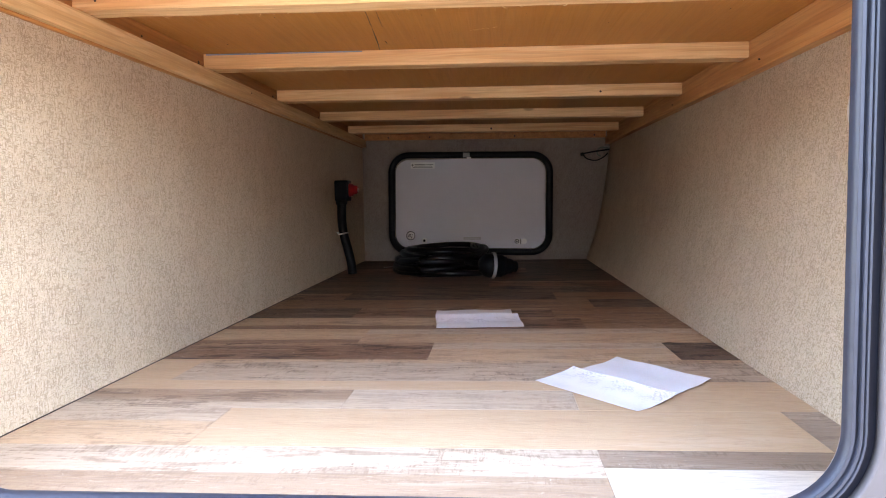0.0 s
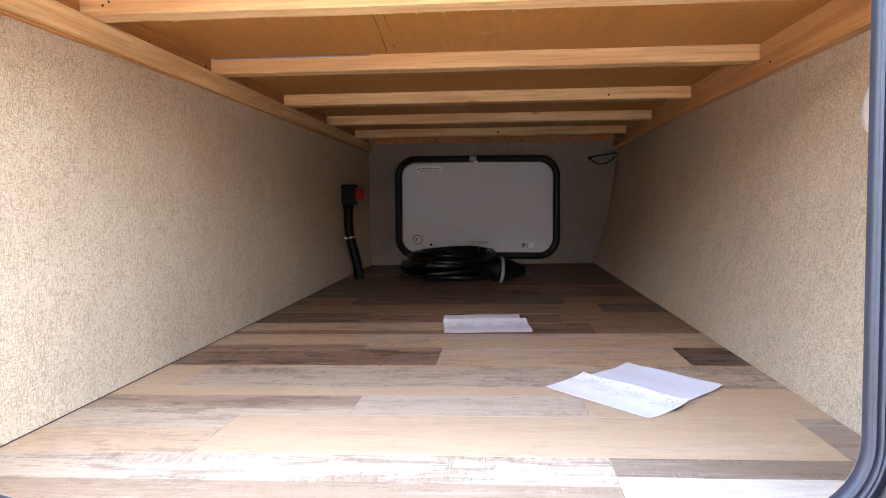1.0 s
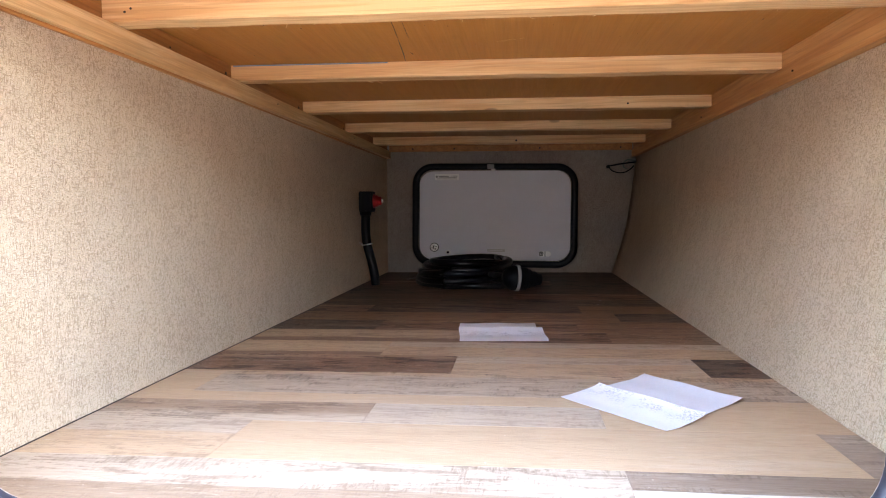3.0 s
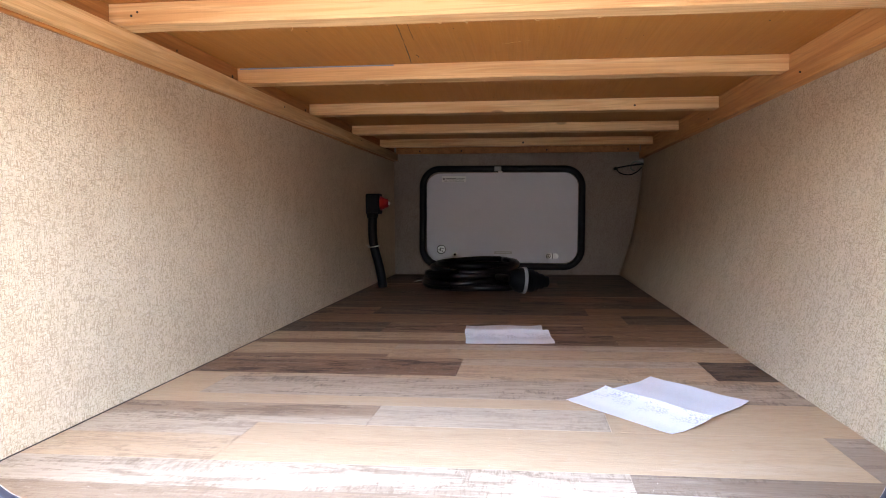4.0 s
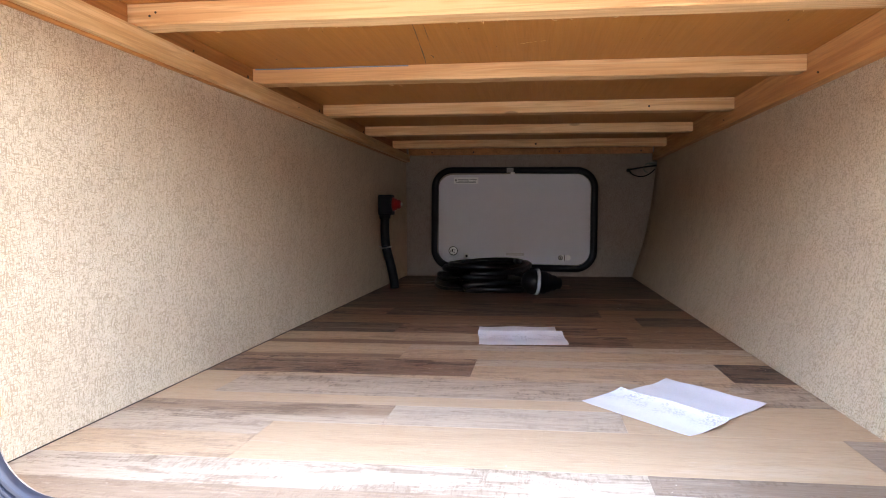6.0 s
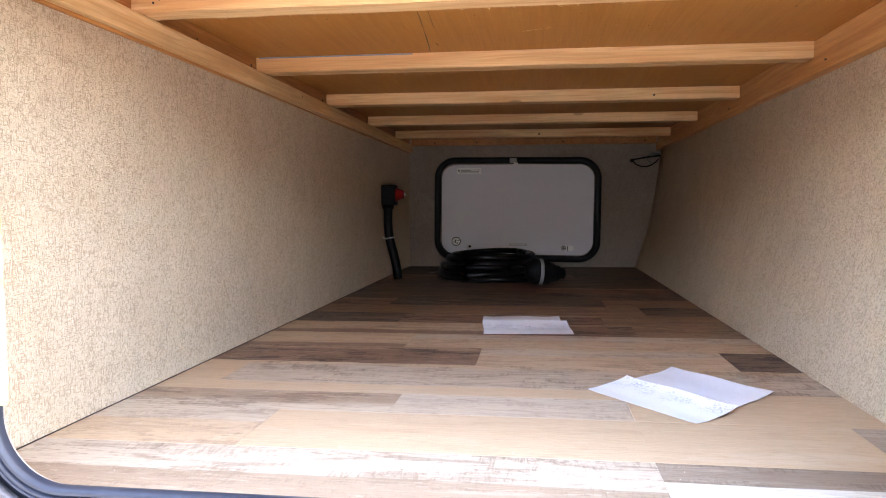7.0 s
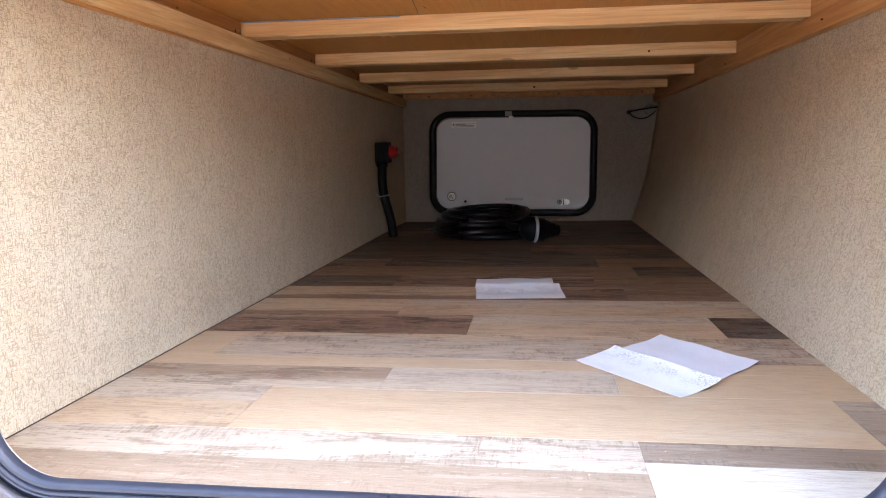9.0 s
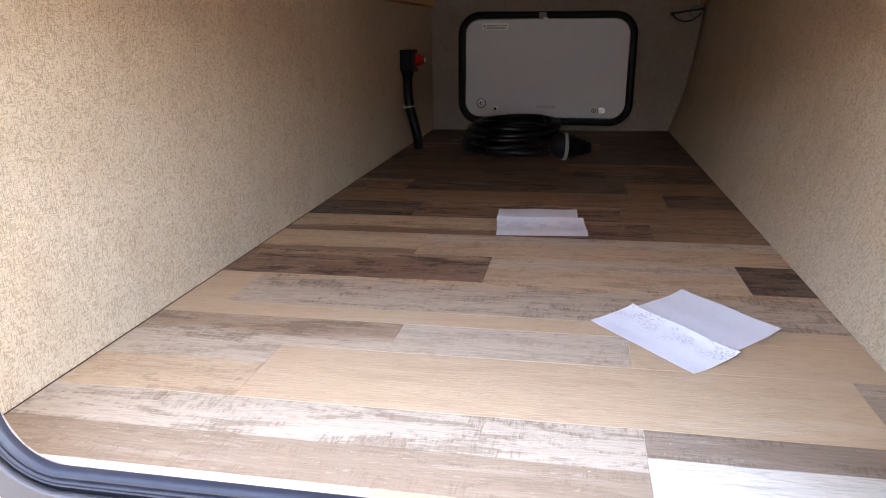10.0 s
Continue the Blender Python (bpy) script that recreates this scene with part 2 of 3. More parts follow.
def paper_look():
    m, nt, b = material("soft_paper")
    n1 = noise_of(nt, coords(nt), 420.0, 3, 0.6)
    n2 = noise_of(nt, coords(nt), 38.0, 4, 0.6)
    sep = nt.nodes.new("ShaderNodeSeparateXYZ")
    tc = nt.nodes.new("ShaderNodeTexCoord")
    nt.links.new(tc.outputs["Object"], sep.inputs[0])
    band = math_node(nt, "MULTIPLY", ramp(nt, sep.outputs[1], 0.025, 0.055), ramp(nt, sep.outputs[1], 0.085, 0.070))
    spots = math_node(nt, "MULTIPLY", ramp(nt, n1, 0.50, 0.56), ramp(nt, n2, 0.42, 0.52))
    spots = math_node(nt, "MULTIPLY", spots, math_node(nt, "ADD", math_node(nt, "MULTIPLY", band, 0.85), 0.12))
    col = mix(nt, math_node(nt, "MULTIPLY", spots, 0.7), (0.69, 0.675, 0.71), (0.34, 0.32, 0.35))
    nt.links.new(col, b.inputs["Base Color"])
    b.inputs["Roughness"].default_value = 0.85
    b.inputs["Specular IOR Level"].default_value = 0.2
    bump(nt, b, math_node(nt, "ADD", n1, n2), 0.3, 0.0008)
    return m


M_PAPER = paper_look()


# ---- building helpers ----
def part(name, bm, mat, parent=None, label="", smooth=False):
    me = bpy.data.meshes.new(name)
    bmesh.ops.recalc_face_normals(bm, faces=bm.faces)
    bm.to_mesh(me)
    bm.free()
    me.materials.append(mat)
    if smooth:
        for p in me.polygons:
            p.use_smooth = True
    ob = new(name, me)
    if parent:
        ob.parent = parent
    if label:
        ob["label"] = label
    return ob


def thing(name, at=(0, 0, 0)):
    ob = new(name)
    ob.empty_display_size = 0.05
    ob.location = at
    return ob


def block(bm, x0, x1, y0, y1, z0, z1, edge=0.0):
    r = bmesh.ops.create_cube(bm, size=1)
    vs = r["verts"]
    bmesh.ops.transform(bm, matrix=Matrix.LocRotScale(((x0 + x1) / 2, (y0 + y1) / 2, (z0 + z1) / 2), None, (x1 - x0, y1 - y0, z1 - z0)), verts=vs)
    if edge:
        es = list({e for v in vs for e in v.link_edges})
        bmesh.ops.bevel(bm, geom=es, offset=edge, segments=2, affect="EDGES", profile=0.5)
    return bm


def box(x0, x1, y0, y1, z0, z1, edge=0.0):
    return block(bmesh.new(), x0, x1, y0, y1, z0, z1, edge)


def tilt(bm):
    """The bed base above leans slightly down to the front wall."""
    for v in bm.verts:
        v.co.z += TILT * v.co.x
    return bm


def tube(bm, pts, radius, seg=10, closed=False):
    """A round tube along a line of points, its rings carried along without a twist."""
    rings = []
    n = len(pts)
    pts = [Vector(p) for p in pts]
    side = None
    for i, p in enumerate(pts):
        a = pts[(i - 1) % n] if closed or i else p
        c = pts[(i + 1) % n] if closed or i < n - 1 else p
        d = (c - a).normalized()
        if side is None:
            side = d.cross(Vector((0, 0, 1)) if abs(d.z) < 0.9 else Vector((0, 1, 0)))
        side = (side - d * side.dot(d)).normalized()
        up = side.cross(d).normalized()
        r = radius[i] if isinstance(radius, (list, tuple)) else radius
        rings.append([bm.verts.new(p + r * (math.cos(k * math.tau / seg) * side + math.sin(k * math.tau / seg) * up)) for k in range(seg)])
    for i in range(n if closed else n - 1):
        a, c = rings[i], rings[(i + 1) % n]
        for k in range(seg):
            bm.faces.new((a[k], a[(k + 1) % seg], c[(k + 1) % seg], c[k]))
    if not closed:
        bm.faces.new(rings[0][::-1])
        bm.faces.new(rings[-1])
    return bm


def lathe(bm, profile, m, seg=24):
    """profile: (radius, height) along the local z, placed by m; the ends are closed."""
    rings = []
    for r, h in profile:
        rings.append([bm.verts.new(m @ Vector((r * math.cos(k * math.tau / seg), r * math.sin(k * math.tau / seg), h))) for k in range(seg)])
    for a, c in zip(rings, rings[1:]):
        for k in range(seg):
            bm.faces.new((a[k], a[(k + 1) % seg], c[(k + 1) % seg], c[k]))
    bm.faces.new(rings[0][::-1])
    bm.faces.new(rings[-1])
    return bm


def smooth_path(ctrl, n):
    """A Catmull-Rom line through the control points."""
    c = [Vector(p) for p in ctrl]
    c = [c[0] * 2 - c[1]] + c + [c[-1] * 2 - c[-2]]
    out = []
    for i in range(1, len(c) - 2):
        for k in range(n):
            t = k / n
            p0, p1, p2, p3 = c[i - 1:i + 3]
            out.append(0.5 * ((2 * p1) + (p2 - p0) * t + (2 * p0 - 5 * p1 + 4 * p2 - p3) * t * t + (3 * p1 - p0 - 3 * p2 + p3) * t ** 3))
    out.append(c[-2])
    return out


def rounded_loop(x0, x1, z0, z1, r, n=12):
    """Points (x, z) round a rectangle with round corners, from the right of its lower right corner."""
    out = []
    for cx, cz, a0 in ((x1 - r, z0 + r, -90), (x1 - r, z1 - r, 0), (x0 + r, z1 - r, 90), (x0 + r, z0 + r, 180)):
        for k in range(n + 1):
            a = radians(a0 + 90 * k / n)
            out.append((cx + r * math.cos(a), cz + r * math.sin(a)))
    return out


def ring_sweep(bm, rect, radius, profile, close=True):
    """Sweeps a profile of (outward, y) round a rectangle (x0, x1, z0, z1) with round corners."""
    x0, x1, z0, z1 = rect
    loops = []
    for o, y in profile:
        loops.append([bm.verts.new((x, y, z)) for x, z in rounded_loop(x0 - o, x1 + o, z0 - o, z1 + o, max(radius + o, 0.004))])
    pairs = list(zip(loops, loops[1:])) + ([(loops[-1], loops[0])] if close else [])
    for a, c in pairs:
        n = len(a)
        for k in range(n):
            bm.faces.new((a[k], a[(k + 1) % n], c[(k + 1) % n], c[k]))
    return bm


def holed_wall(rect, hole, radius, y0, y1):
    """A wall between y0 and y1 with a round-cornered opening."""
    bm = bmesh.new()
    inner = rounded_loop(*hole, radius)
    cx, cz = (hole[0] + hole[1]) / 2, (hole[2] + hole[3]) / 2
    outer = []
    for x, z in inner:
        dx, dz = x - cx, z - cz
        t = min(((rect[1] if dx > 0 else rect[0]) - cx) / dx if abs(dx) > 1e-9 else 1e9,
                ((rect[3] if dz > 0 else rect[2]) - cz) / dz if abs(dz) > 1e-9 else 1e9)
        outer.append([cx + dx * t, cz + dz * t])
    for px in rect[:2]:
        for pz in rect[2:]:
            i = min(range(len(outer)), key=lambda j: (outer[j][0] - px) ** 2 + (outer[j][1] - pz) ** 2)
            outer[i] = [px, pz]
    L = [[bm.verts.new((x, y, z)) for x, z in pts] for pts, y in ((inner, y0), (outer, y0), (outer, y1), (inner, y1))]
    for a, c in ((0, 1), (1, 2), (2, 3), (3, 0)):
        n = len(inner)
        for k in range(n):
            bm.faces.new((L[a][k], L[a][(k + 1) % n], L[c][(k + 1) % n], L[c][k]))
    return bm


def structure(ob, label, category="wall"):
    return tagged(ob, label, category, kind="structure")


# ---- large structure ----
FAR_HOLE = (-0.322, 0.266, 0.042, 0.394)
NEAR_HOLE = (-0.3475, 0.3010, 0.0245, 0.466)
HOLE_R = 0.054
Y_OPEN = -0.320
# ground out of view, its grey set by the bounce it throws inside
structure(part("ground", box(-40, 40, -60, 30, -0.70, -0.62), M_GROUND), "unseen grey ground outside the trailer, there to bounce light", "ground")
# unseen wall behind the camera, added to cut horizon light into the bay
structure(part("wall_light_block", box(-30, 30, -10.3, -10, -0.62, 1.9), M_LIGHT_BLOCK), "unseen plain grey wall, added to hold back low daylight")
floor = structure(part("floor", box(-0.481, 0.44, -0.3095, 1.925, -0.030, -0.0026), M_SUB), "storage bay floor with worn wood-look planks", "floor")
bm = box(-0.463, X_LEFT, -0.311, 1.9025, 0.0012, 0.4685)
block(bm, -0.482, -0.4632, -0.311, 1.9025, -0.03, 0.530)
structure(part("wall_left", bm, M_CLOTH_SIDE), "beige linen-print panel side wall")

bm = bmesh.new()
rows = []
for y in np.linspace(-0.311, 1.9025, 24):
    inner = [bm.verts.new((x, y, z)) for x, z in FRONT_PROFILE]
    back = [bm.verts.new((0.545, y, z)) for z in (0.53, -0.02)]
    rows.append(inner + back)
for a, c in zip(rows, rows[1:]):
    for k in range(len(a)):
        bm.faces.new((a[k], a[(k + 1) % len(a)], c[(k + 1) % len(a)], c[k]))
bm.faces.new(rows[0])
bm.faces.new(rows[-1])
wr = structure(part("wall_right", bm, M_CLOTH_SIDE, smooth=False), "beige linen-print wall curving outwards to the top")
for p in wr.data.polygons:
    p.use_smooth = abs(p.normal.y) < 0.5 and p.normal.x < -0.5

structure(part("wall_far", holed_wall((-0.484, 0.547, -0.03, 0.532), FAR_HOLE, 0.058, 1.902, 1.935), M_CLOTH_END_DIM), "beige linen-print end wall with a hatch opening, coloured darker for its dimness")
near = structure(part("wall_near", holed_wall((-1.3, 0.9, -0.30, 1.5), NEAR_HOLE, HOLE_R, -0.3155, -0.3095), M_CLOTH_END_DIM), "trailer side wall with a round-cornered hatch opening")
part("outer_skin", holed_wall((-1.3, 0.9, -0.30, 1.5), (NEAR_HOLE[0] - 0.040, NEAR_HOLE[1] + 0.040, NEAR_HOLE[2] - 0.040, NEAR_HOLE[3] + 0.040), HOLE_R + 0.040, -0.324, -0.318), M_SKIN, near, "white smooth fibreglass skin")
structure(part("ceiling", tilt(box(-0.4630, 0.53, -0.311, 1.9025, Z_PLY, Z_PLY + 0.018)), M_PLY), "ochre plywood bed base over the bay", "ceiling")

# ---- bed base timbers ----
SLAT_BACKS = (0.070, 0.455, 0.868, 1.275, 1.670)


def slat(i, yb):
    rnd = random.Random(40 + i)
    bm = bmesh.new()
    n = 14
    x0, x1 = -0.4425, 0.4920
    bow = rnd.uniform(-0.003, 0.003)
    prev = None
    for k in range(n + 1):
        u = k / n
        x = x0 + (x1 - x0) * u
        yy = yb + bow * math.sin(math.pi * u) + rnd.uniform(-0.0006, 0.0006)
        dz = rnd.uniform(-0.0005, 0.0005)
        c = 0.0018
        sec = [(yy - 0.038, Z_SLAT + c + dz), (yy - 0.038 + c, Z_SLAT + dz), (yy - c, Z_SLAT + dz), (yy, Z_SLAT + c + dz), (yy, Z_PLY - 0.0008), (yy - 0.038, Z_PLY - 0.0008)]
        ring = [bm.verts.new((x, y, z)) for y, z in sec]
        if prev:
            for j in range(6):
                bm.faces.new((prev[j], prev[(j + 1) % 6], ring[(j + 1) % 6], ring[j]))
        else:
            bm.faces.new(ring)
        prev = ring
    bm.faces.new(prev)
    ob = part("bed_slat", tilt(bm), M_PINE_X)
    tagged(ob, "pale sawn pine slat under the plywood base", "slat", "slats under the bed base")
    return ob


def nail_or_knot(parent, x, y, z, axis, r=0.0015):
    """A dark disc for a nail head, hole, knot or gap."""
    turn = {"z": pose(x, y, z, 180, 0, 0), "y": pose(x, y, z, 90, 0, 0), "x": pose(x, y, z, 0, 90, 0)}[axis]
    return part("nail_or_knot", lathe(bmesh.new(), [(r, -0.002), (r, 0.0003), (r * 0.7, 0.0006)], turn, 10), M_NAIL, parent)


slats = [slat(i, y) for i, y in enumerate(SLAT_BACKS)]

for x, dz in ((-0.413, 0.011), (-0.405, 0.015)):
    nail_or_knot(slats[0], x, SLAT_BACKS[0] - 0.0382, Z_SLAT + dz + TILT * x, "y")

# dark discs for nail marks and knots on the slat faces
for k, x, dz in ((1, 0.001, 0.014), (2, 0.31, 0.010), (3, 0.197, 0.012), (4, 0.058, 0.010)):
    nail_or_knot(slats[k], x, SLAT_BACKS[k] - 0.0382, Z_SLAT + dz + TILT * x, "y", 0.0012 + 0.0006 * k)

# marks on the underside of the plywood
bm = bmesh.new()
for path, wide in (([(-0.1075, 0.150), (-0.1105, 0.20), (-0.1140, 0.243), (-0.1150, 0.262)], 0.0006),
                   ([(-0.1160, 0.268), (-0.1195, 0.315), (-0.1245, 0.375), (-0.1290, 0.417)], 0.0009),
                   ([(-0.0935, 0.165), (-0.0965, 0.215), (-0.0990, 0.262)], 0.00045),
                   ([(-0.1105, 0.352), (-0.1085, 0.364), (-0.1095, 0.374)], 0.0009)):
    line = [Vector((x, y, Z_PLY)) for x, y in path]
    tube(bm, line, [wide * k for k in ([0.4] + [1.0] * (len(line) - 2) + [0.5])], 6)
rnd = random.Random(61)
for k in range(34):
    x, y, r = rnd.uniform(-0.42, 0.47), rnd.uniform(0.09, 0.84), rnd.uniform(0.0005, 0.0016)
    block(bm, x, x + r, y, y + r * rnd.uniform(1.0, 3.0), Z_PLY - 0.0004, Z_PLY + 0.0004)
tagged(part("crack", tilt(bm), M_NAIL, bpy.data.objects["ceiling"], "dark splits and specks in the plywood"))
bm = bmesh.new()
for k in range(9):
    x, y = 0.030 + 0.005 * k + rnd.uniform(-0.002, 0.002), 0.296 - 0.0022 * k + rnd.uniform(-0.003, 0.003)
    block(bm, x, x + rnd.uniform(0.002, 0.006), y, y + 0.0012, Z_PLY - 0.0005, Z_PLY + 0.0004)
tagged(part("scuff", tilt(bm), M_PINE_X, bpy.data.objects["ceiling"], "pale scuff on the plywood"))

# loose fibres left by the saw along the lower edges
for s, (ob, yb) in enumerate(zip(slats[:2], SLAT_BACKS)):
    rnd = random.Random(7 + s)
    bm = bmesh.new()
    for k in range(20 if s == 0 else 5):
        x = rnd.uniform(-0.40, 0.47)
        z = Z_SLAT + TILT * x
        L = rnd.uniform(0.004, 0.020) * (1.0 if rnd.random() < 0.5 else 0.6)
        a = rnd.uniform(-0.9, 0.9)
        p = Vector((x, yb - 0.001, z + 0.0006))
        q = p + Vector((L * math.sin(a), L * 0.5, -L * 0.28 * rnd.random()))
        tube(bm, [p, (p + q) / 2 + Vector((0, 0, -0.0006)), q], [0.0006, 0.0005, 0.0002], 4)
    part("splinters", bm, M_PINE_X, ob, "loose pale saw splinters")["kind"] = "stuff"


def lath(name, bm, mat, label):
    return tagged(part(name, tilt(bm), mat), label, "rail", "rails under the bed base")


LOW_L, LOW_R = Z_SLAT - 0.001, Z_SLAT - 0.001
rail_l = lath("wooden_rail", box(-0.445, -0.4295, -0.307, 1.899, 0.4408, LOW_L, 0.0012), M_PINE_Y, "pale pine rail along the straight side wall")
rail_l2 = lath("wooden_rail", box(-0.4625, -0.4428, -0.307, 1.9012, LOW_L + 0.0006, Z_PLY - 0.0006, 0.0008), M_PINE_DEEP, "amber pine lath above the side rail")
rail_r = lath("wooden_rail", box(0.4885, 0.5075, -0.307, 1.899, 0.4415, LOW_R, 0.0015), M_PINE_MID, "warm brown pine rail along the curved wall")
lath("wooden_rail", box(0.4925, 0.512, -0.307, 1.885, LOW_R + 0.0006, Z_PLY - 0.0006, 0.0008), M_PINE_MID, "warm brown pine lath above the curved wall rail")
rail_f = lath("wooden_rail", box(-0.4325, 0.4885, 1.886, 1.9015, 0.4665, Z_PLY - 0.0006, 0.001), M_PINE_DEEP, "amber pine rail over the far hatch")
bm = bmesh.new()
rnd = random.Random(23)
cuts = np.linspace(-0.307, 1.899, 40)
edge = [-0.4402 + 0.0022 * math.sin(5.1 * y + 0.6) + rnd.uniform(-0.0006, 0.0006) for y in cuts]
low = [0.4372 + 0.0010 * math.sin(3.7 * y) + rnd.uniform(-0.0003, 0.0003) for y in cuts]
rings = [[bm.verts.new(v) for v in ((-0.445, y, z), (e - 0.001, y, z), (e, y, z + 0.001), (e, y, 0.4404), (-0.445, y, 0.4404))] for y, e, z in zip(cuts, edge, low)]
for a, c in zip(rings, rings[1:]):
    for k in range(5):
        bm.faces.new((a[k], a[(k + 1) % 5], c[(k + 1) % 5], c[k]))
bm.faces.new(rings[0])
bm.faces.new(rings[-1])
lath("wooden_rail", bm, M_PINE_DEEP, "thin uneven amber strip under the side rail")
# dark discs for the knots and gaps beside the slat ends
for y, r in ((0.395, 0.0030), (0.20, 0.0016), (0.80, 0.0032), (1.215, 0.0028)):
    nail_or_knot(rail_l2, -0.4424, y, 0.4815, "x", r)
# coloured strip for the bluish sky light in the gap over this slat
gap_tint = part("gap_tint_strip", tilt(box(-0.438, -0.16, SLAT_BACKS[1] - 0.0388, SLAT_BACKS[1] - 0.0378, Z_PLY - 0.0032, Z_PLY - 0.0012)), M_GAP_TINT, slats[1], "thin blue strip giving the slat's top gap its sky tint")
for x in (-0.34, -0.179, 0.146, 0.446):
    nail_or_knot(rail_f, x, 1.8855, 0.476 + TILT * x, "y", 0.0034)
for y in (0.62, 1.30):
    nail_or_knot(rail_l, -0.4292, y, 0.462, "x")
for y in (0.36, 0.9):
    nail_or_knot(rail_r, 0.4882, y, 0.452, "x")

# ---- hatch in the far wall ----
hatch = tagged(thing("hatch_door", (-0.03, 1.94, 0.04)), "closed grey hatch door in a black rubber seal", "hatch")


def hung(name, bm, mat, parent, label="", smooth=False):
    """A part of a thing that stands at its own base, given in world places."""
    base = parent
    shift = Vector()
    while base:
        shift += Vector(base.location)
        base = base.parent
    for v in bm.verts:
        v.co -= shift
    return part(name, bm, mat, parent, label, smooth)


LEAN = pose(-0.03, 0, 0.218) @ pose(0, 0, 0, 0, 0.75, 0) @ pose(0.03, 0, -0.218)


def leaned(bm):
    bmesh.ops.transform(bm, matrix=LEAN, verts=bm.verts)
    return bm


bm = bmesh.new()
lp = rounded_loop(-0.334, 0.278, 0.030, 0.406, 0.07)
fr = [bm.verts.new((x, 1.921, z)) for x, z in lp]
bk = [bm.verts.new((x, 1.950, z)) for x, z in lp]
bm.faces.new(fr)
bm.faces.new(bk)
for k in range(len(fr)):
    bm.faces.new((fr[k], fr[(k + 1) % len(fr)], bk[(k + 1) % len(fr)], bk[k]))
panel = hung("panel", leaned(bm), M_PANEL, hatch, "flat pale grey door skin")
hung("seal", leaned(ring_sweep(bmesh.new(), (-0.320, 0.264, 0.046, 0.394), 0.054, [(0.0, 1.919), (0.0005, 1.905), (0.004, 1.8965), (0.010, 1.892), (0.017, 1.8930), (0.0245, 1.898), (0.0265, 1.9015), (0.008, 1.9015), (0.004, 1.919)])), M_RUBBER, hatch, "black bulb rubber seal", True)


def face_disc(name, x, z, profile, mat, parent, label="", y=1.921):
    return hung(name, leaned(lathe(bmesh.new(), profile, pose(x, y, z, 90, 0, 0), 28)), mat, parent, label, True)


lock = face_disc("cam_lock", -0.262, 0.094, [(0.0178, 0), (0.0178, 0.0016), (0.0165, 0.0022)], M_BLACK, hatch, "round cam lock with a dark rim")
face_disc("lock_plate", -0.262, 0.094, [(0.0152, 0.0022), (0.0152, 0.0034), (0.0138, 0.0042)], M_STEEL, lock, "bright plated disc")
for x0, x1, z0, z1 in ((-0.2660, -0.2630, 0.0890, 0.1010), (-0.2670, -0.2605, 0.0975, 0.1005), (-0.2595, -0.2565, 0.0850, 0.0905), (-0.2570, -0.2525, 0.0965, 0.0990), (-0.2715, -0.2690, 0.0900, 0.0950)):
    hung("cam_arm", leaned(box(x0, x1, 1.9135, 1.9172, z0, z1, 0.0004)), M_BLACK, lock)
latch = face_disc("latch_stud", -0.208, 0.074, [(0.0105, 0), (0.0105, 0.004), (0.0085, 0.0055)], M_WHITE, hatch, "small bright latch stud")
face_disc("stud_pin", -0.208, 0.075, [(0.0048, 0.005), (0.0048, 0.0085)], M_BLACK, latch)
bm = bmesh.new()
for cx in (0.155, 0.183):
    lathe(bm, [(0.0105, 0), (0.0105, 0.003), (0.009, 0.0045)], pose(cx, 1.921, 0.073, 90, 0, 0), 24)
block(bm, 0.157, 0.181, 1.9165, 1.921, 0.0632, 0.0828)
keep = hung("keeper", leaned(bm), M_STEEL, hatch, "bright oval latch keeper")
face_disc("keeper_ring", 0.154, 0.073, [(0.0088, 0.0046), (0.0088, 0.0062), (0.0060, 0.0062)], M_BLACK, keep)
face_disc("keeper_plate", 0.154, 0.073, [(0.0058, 0.0062), (0.0058, 0.0070)], M_STEEL, keep)
face_disc("keeper_pin", 0.154, 0.073, [(0.0030, 0.0070), (0.0030, 0.0092)], M_BLACK, keep)
hung("keeper_slot", leaned(box(0.1676, 0.1704, 1.9145, 1.9166, 0.063, 0.083)), M_BLACK, keep)
clip = hung("catch", leaned(box(-0.055, -0.029, 1.889, 1.894, 0.398, 0.416, 0.001)), M_STRAP, hatch, "small pale metal catch")
hung("catch_tab", leaned(box(-0.040, -0.024, 1.885, 1.889, 0.391, 0.399, 0.001)), M_WHITE, clip)

sticker = tagged(thing("door_sticker", (-0.213, 1.920, 0.358)), "pale printed sticker on the hatch door", "sticker")
hung("paper", leaned(box(-0.261, -0.166, 1.9196, 1.9208, 0.357, 0.381)), M_LABEL, sticker)
for x0, x1, z0, z1 in ((-0.257, -0.250, 0.366, 0.374), (-0.246, -0.205, 0.370, 0.3735), (-0.246, -0.176, 0.3655, 0.3675), (-0.2, -0.172, 0.3715, 0.3735), (-0.252, -0.175, 0.3605, 0.3625)):
    hung("print_bar", leaned(box(x0, x1, 1.9190, 1.9196, z0, z1)), M_INK, sticker)
low = tagged(thing("door_sticker", (-0.02, 1.920, 0.078)), "faint clear sticker low on the hatch door", "sticker")
hung("paper", leaned(box(-0.054, 0.014, 1.9202, 1.9209, 0.079, 0.089)), M_CLEAR, low)
hung("print_bar", leaned(box(-0.048, 0.006, 1.9196, 1.9202, 0.0835, 0.0855)), M_PANEL, low)

# ---- opening that the camera looks through ----
frame_near = tagged(thing("hatch_frame", (0, Y_OPEN, 0)), "open hatch frame with a ribbed black rubber seal", "hatch frame")
ribs = [(-0.0012, Y_OPEN + 0.008), (-0.0016, Y_OPEN + 0.002), (0.0, Y_OPEN - 0.0008)]
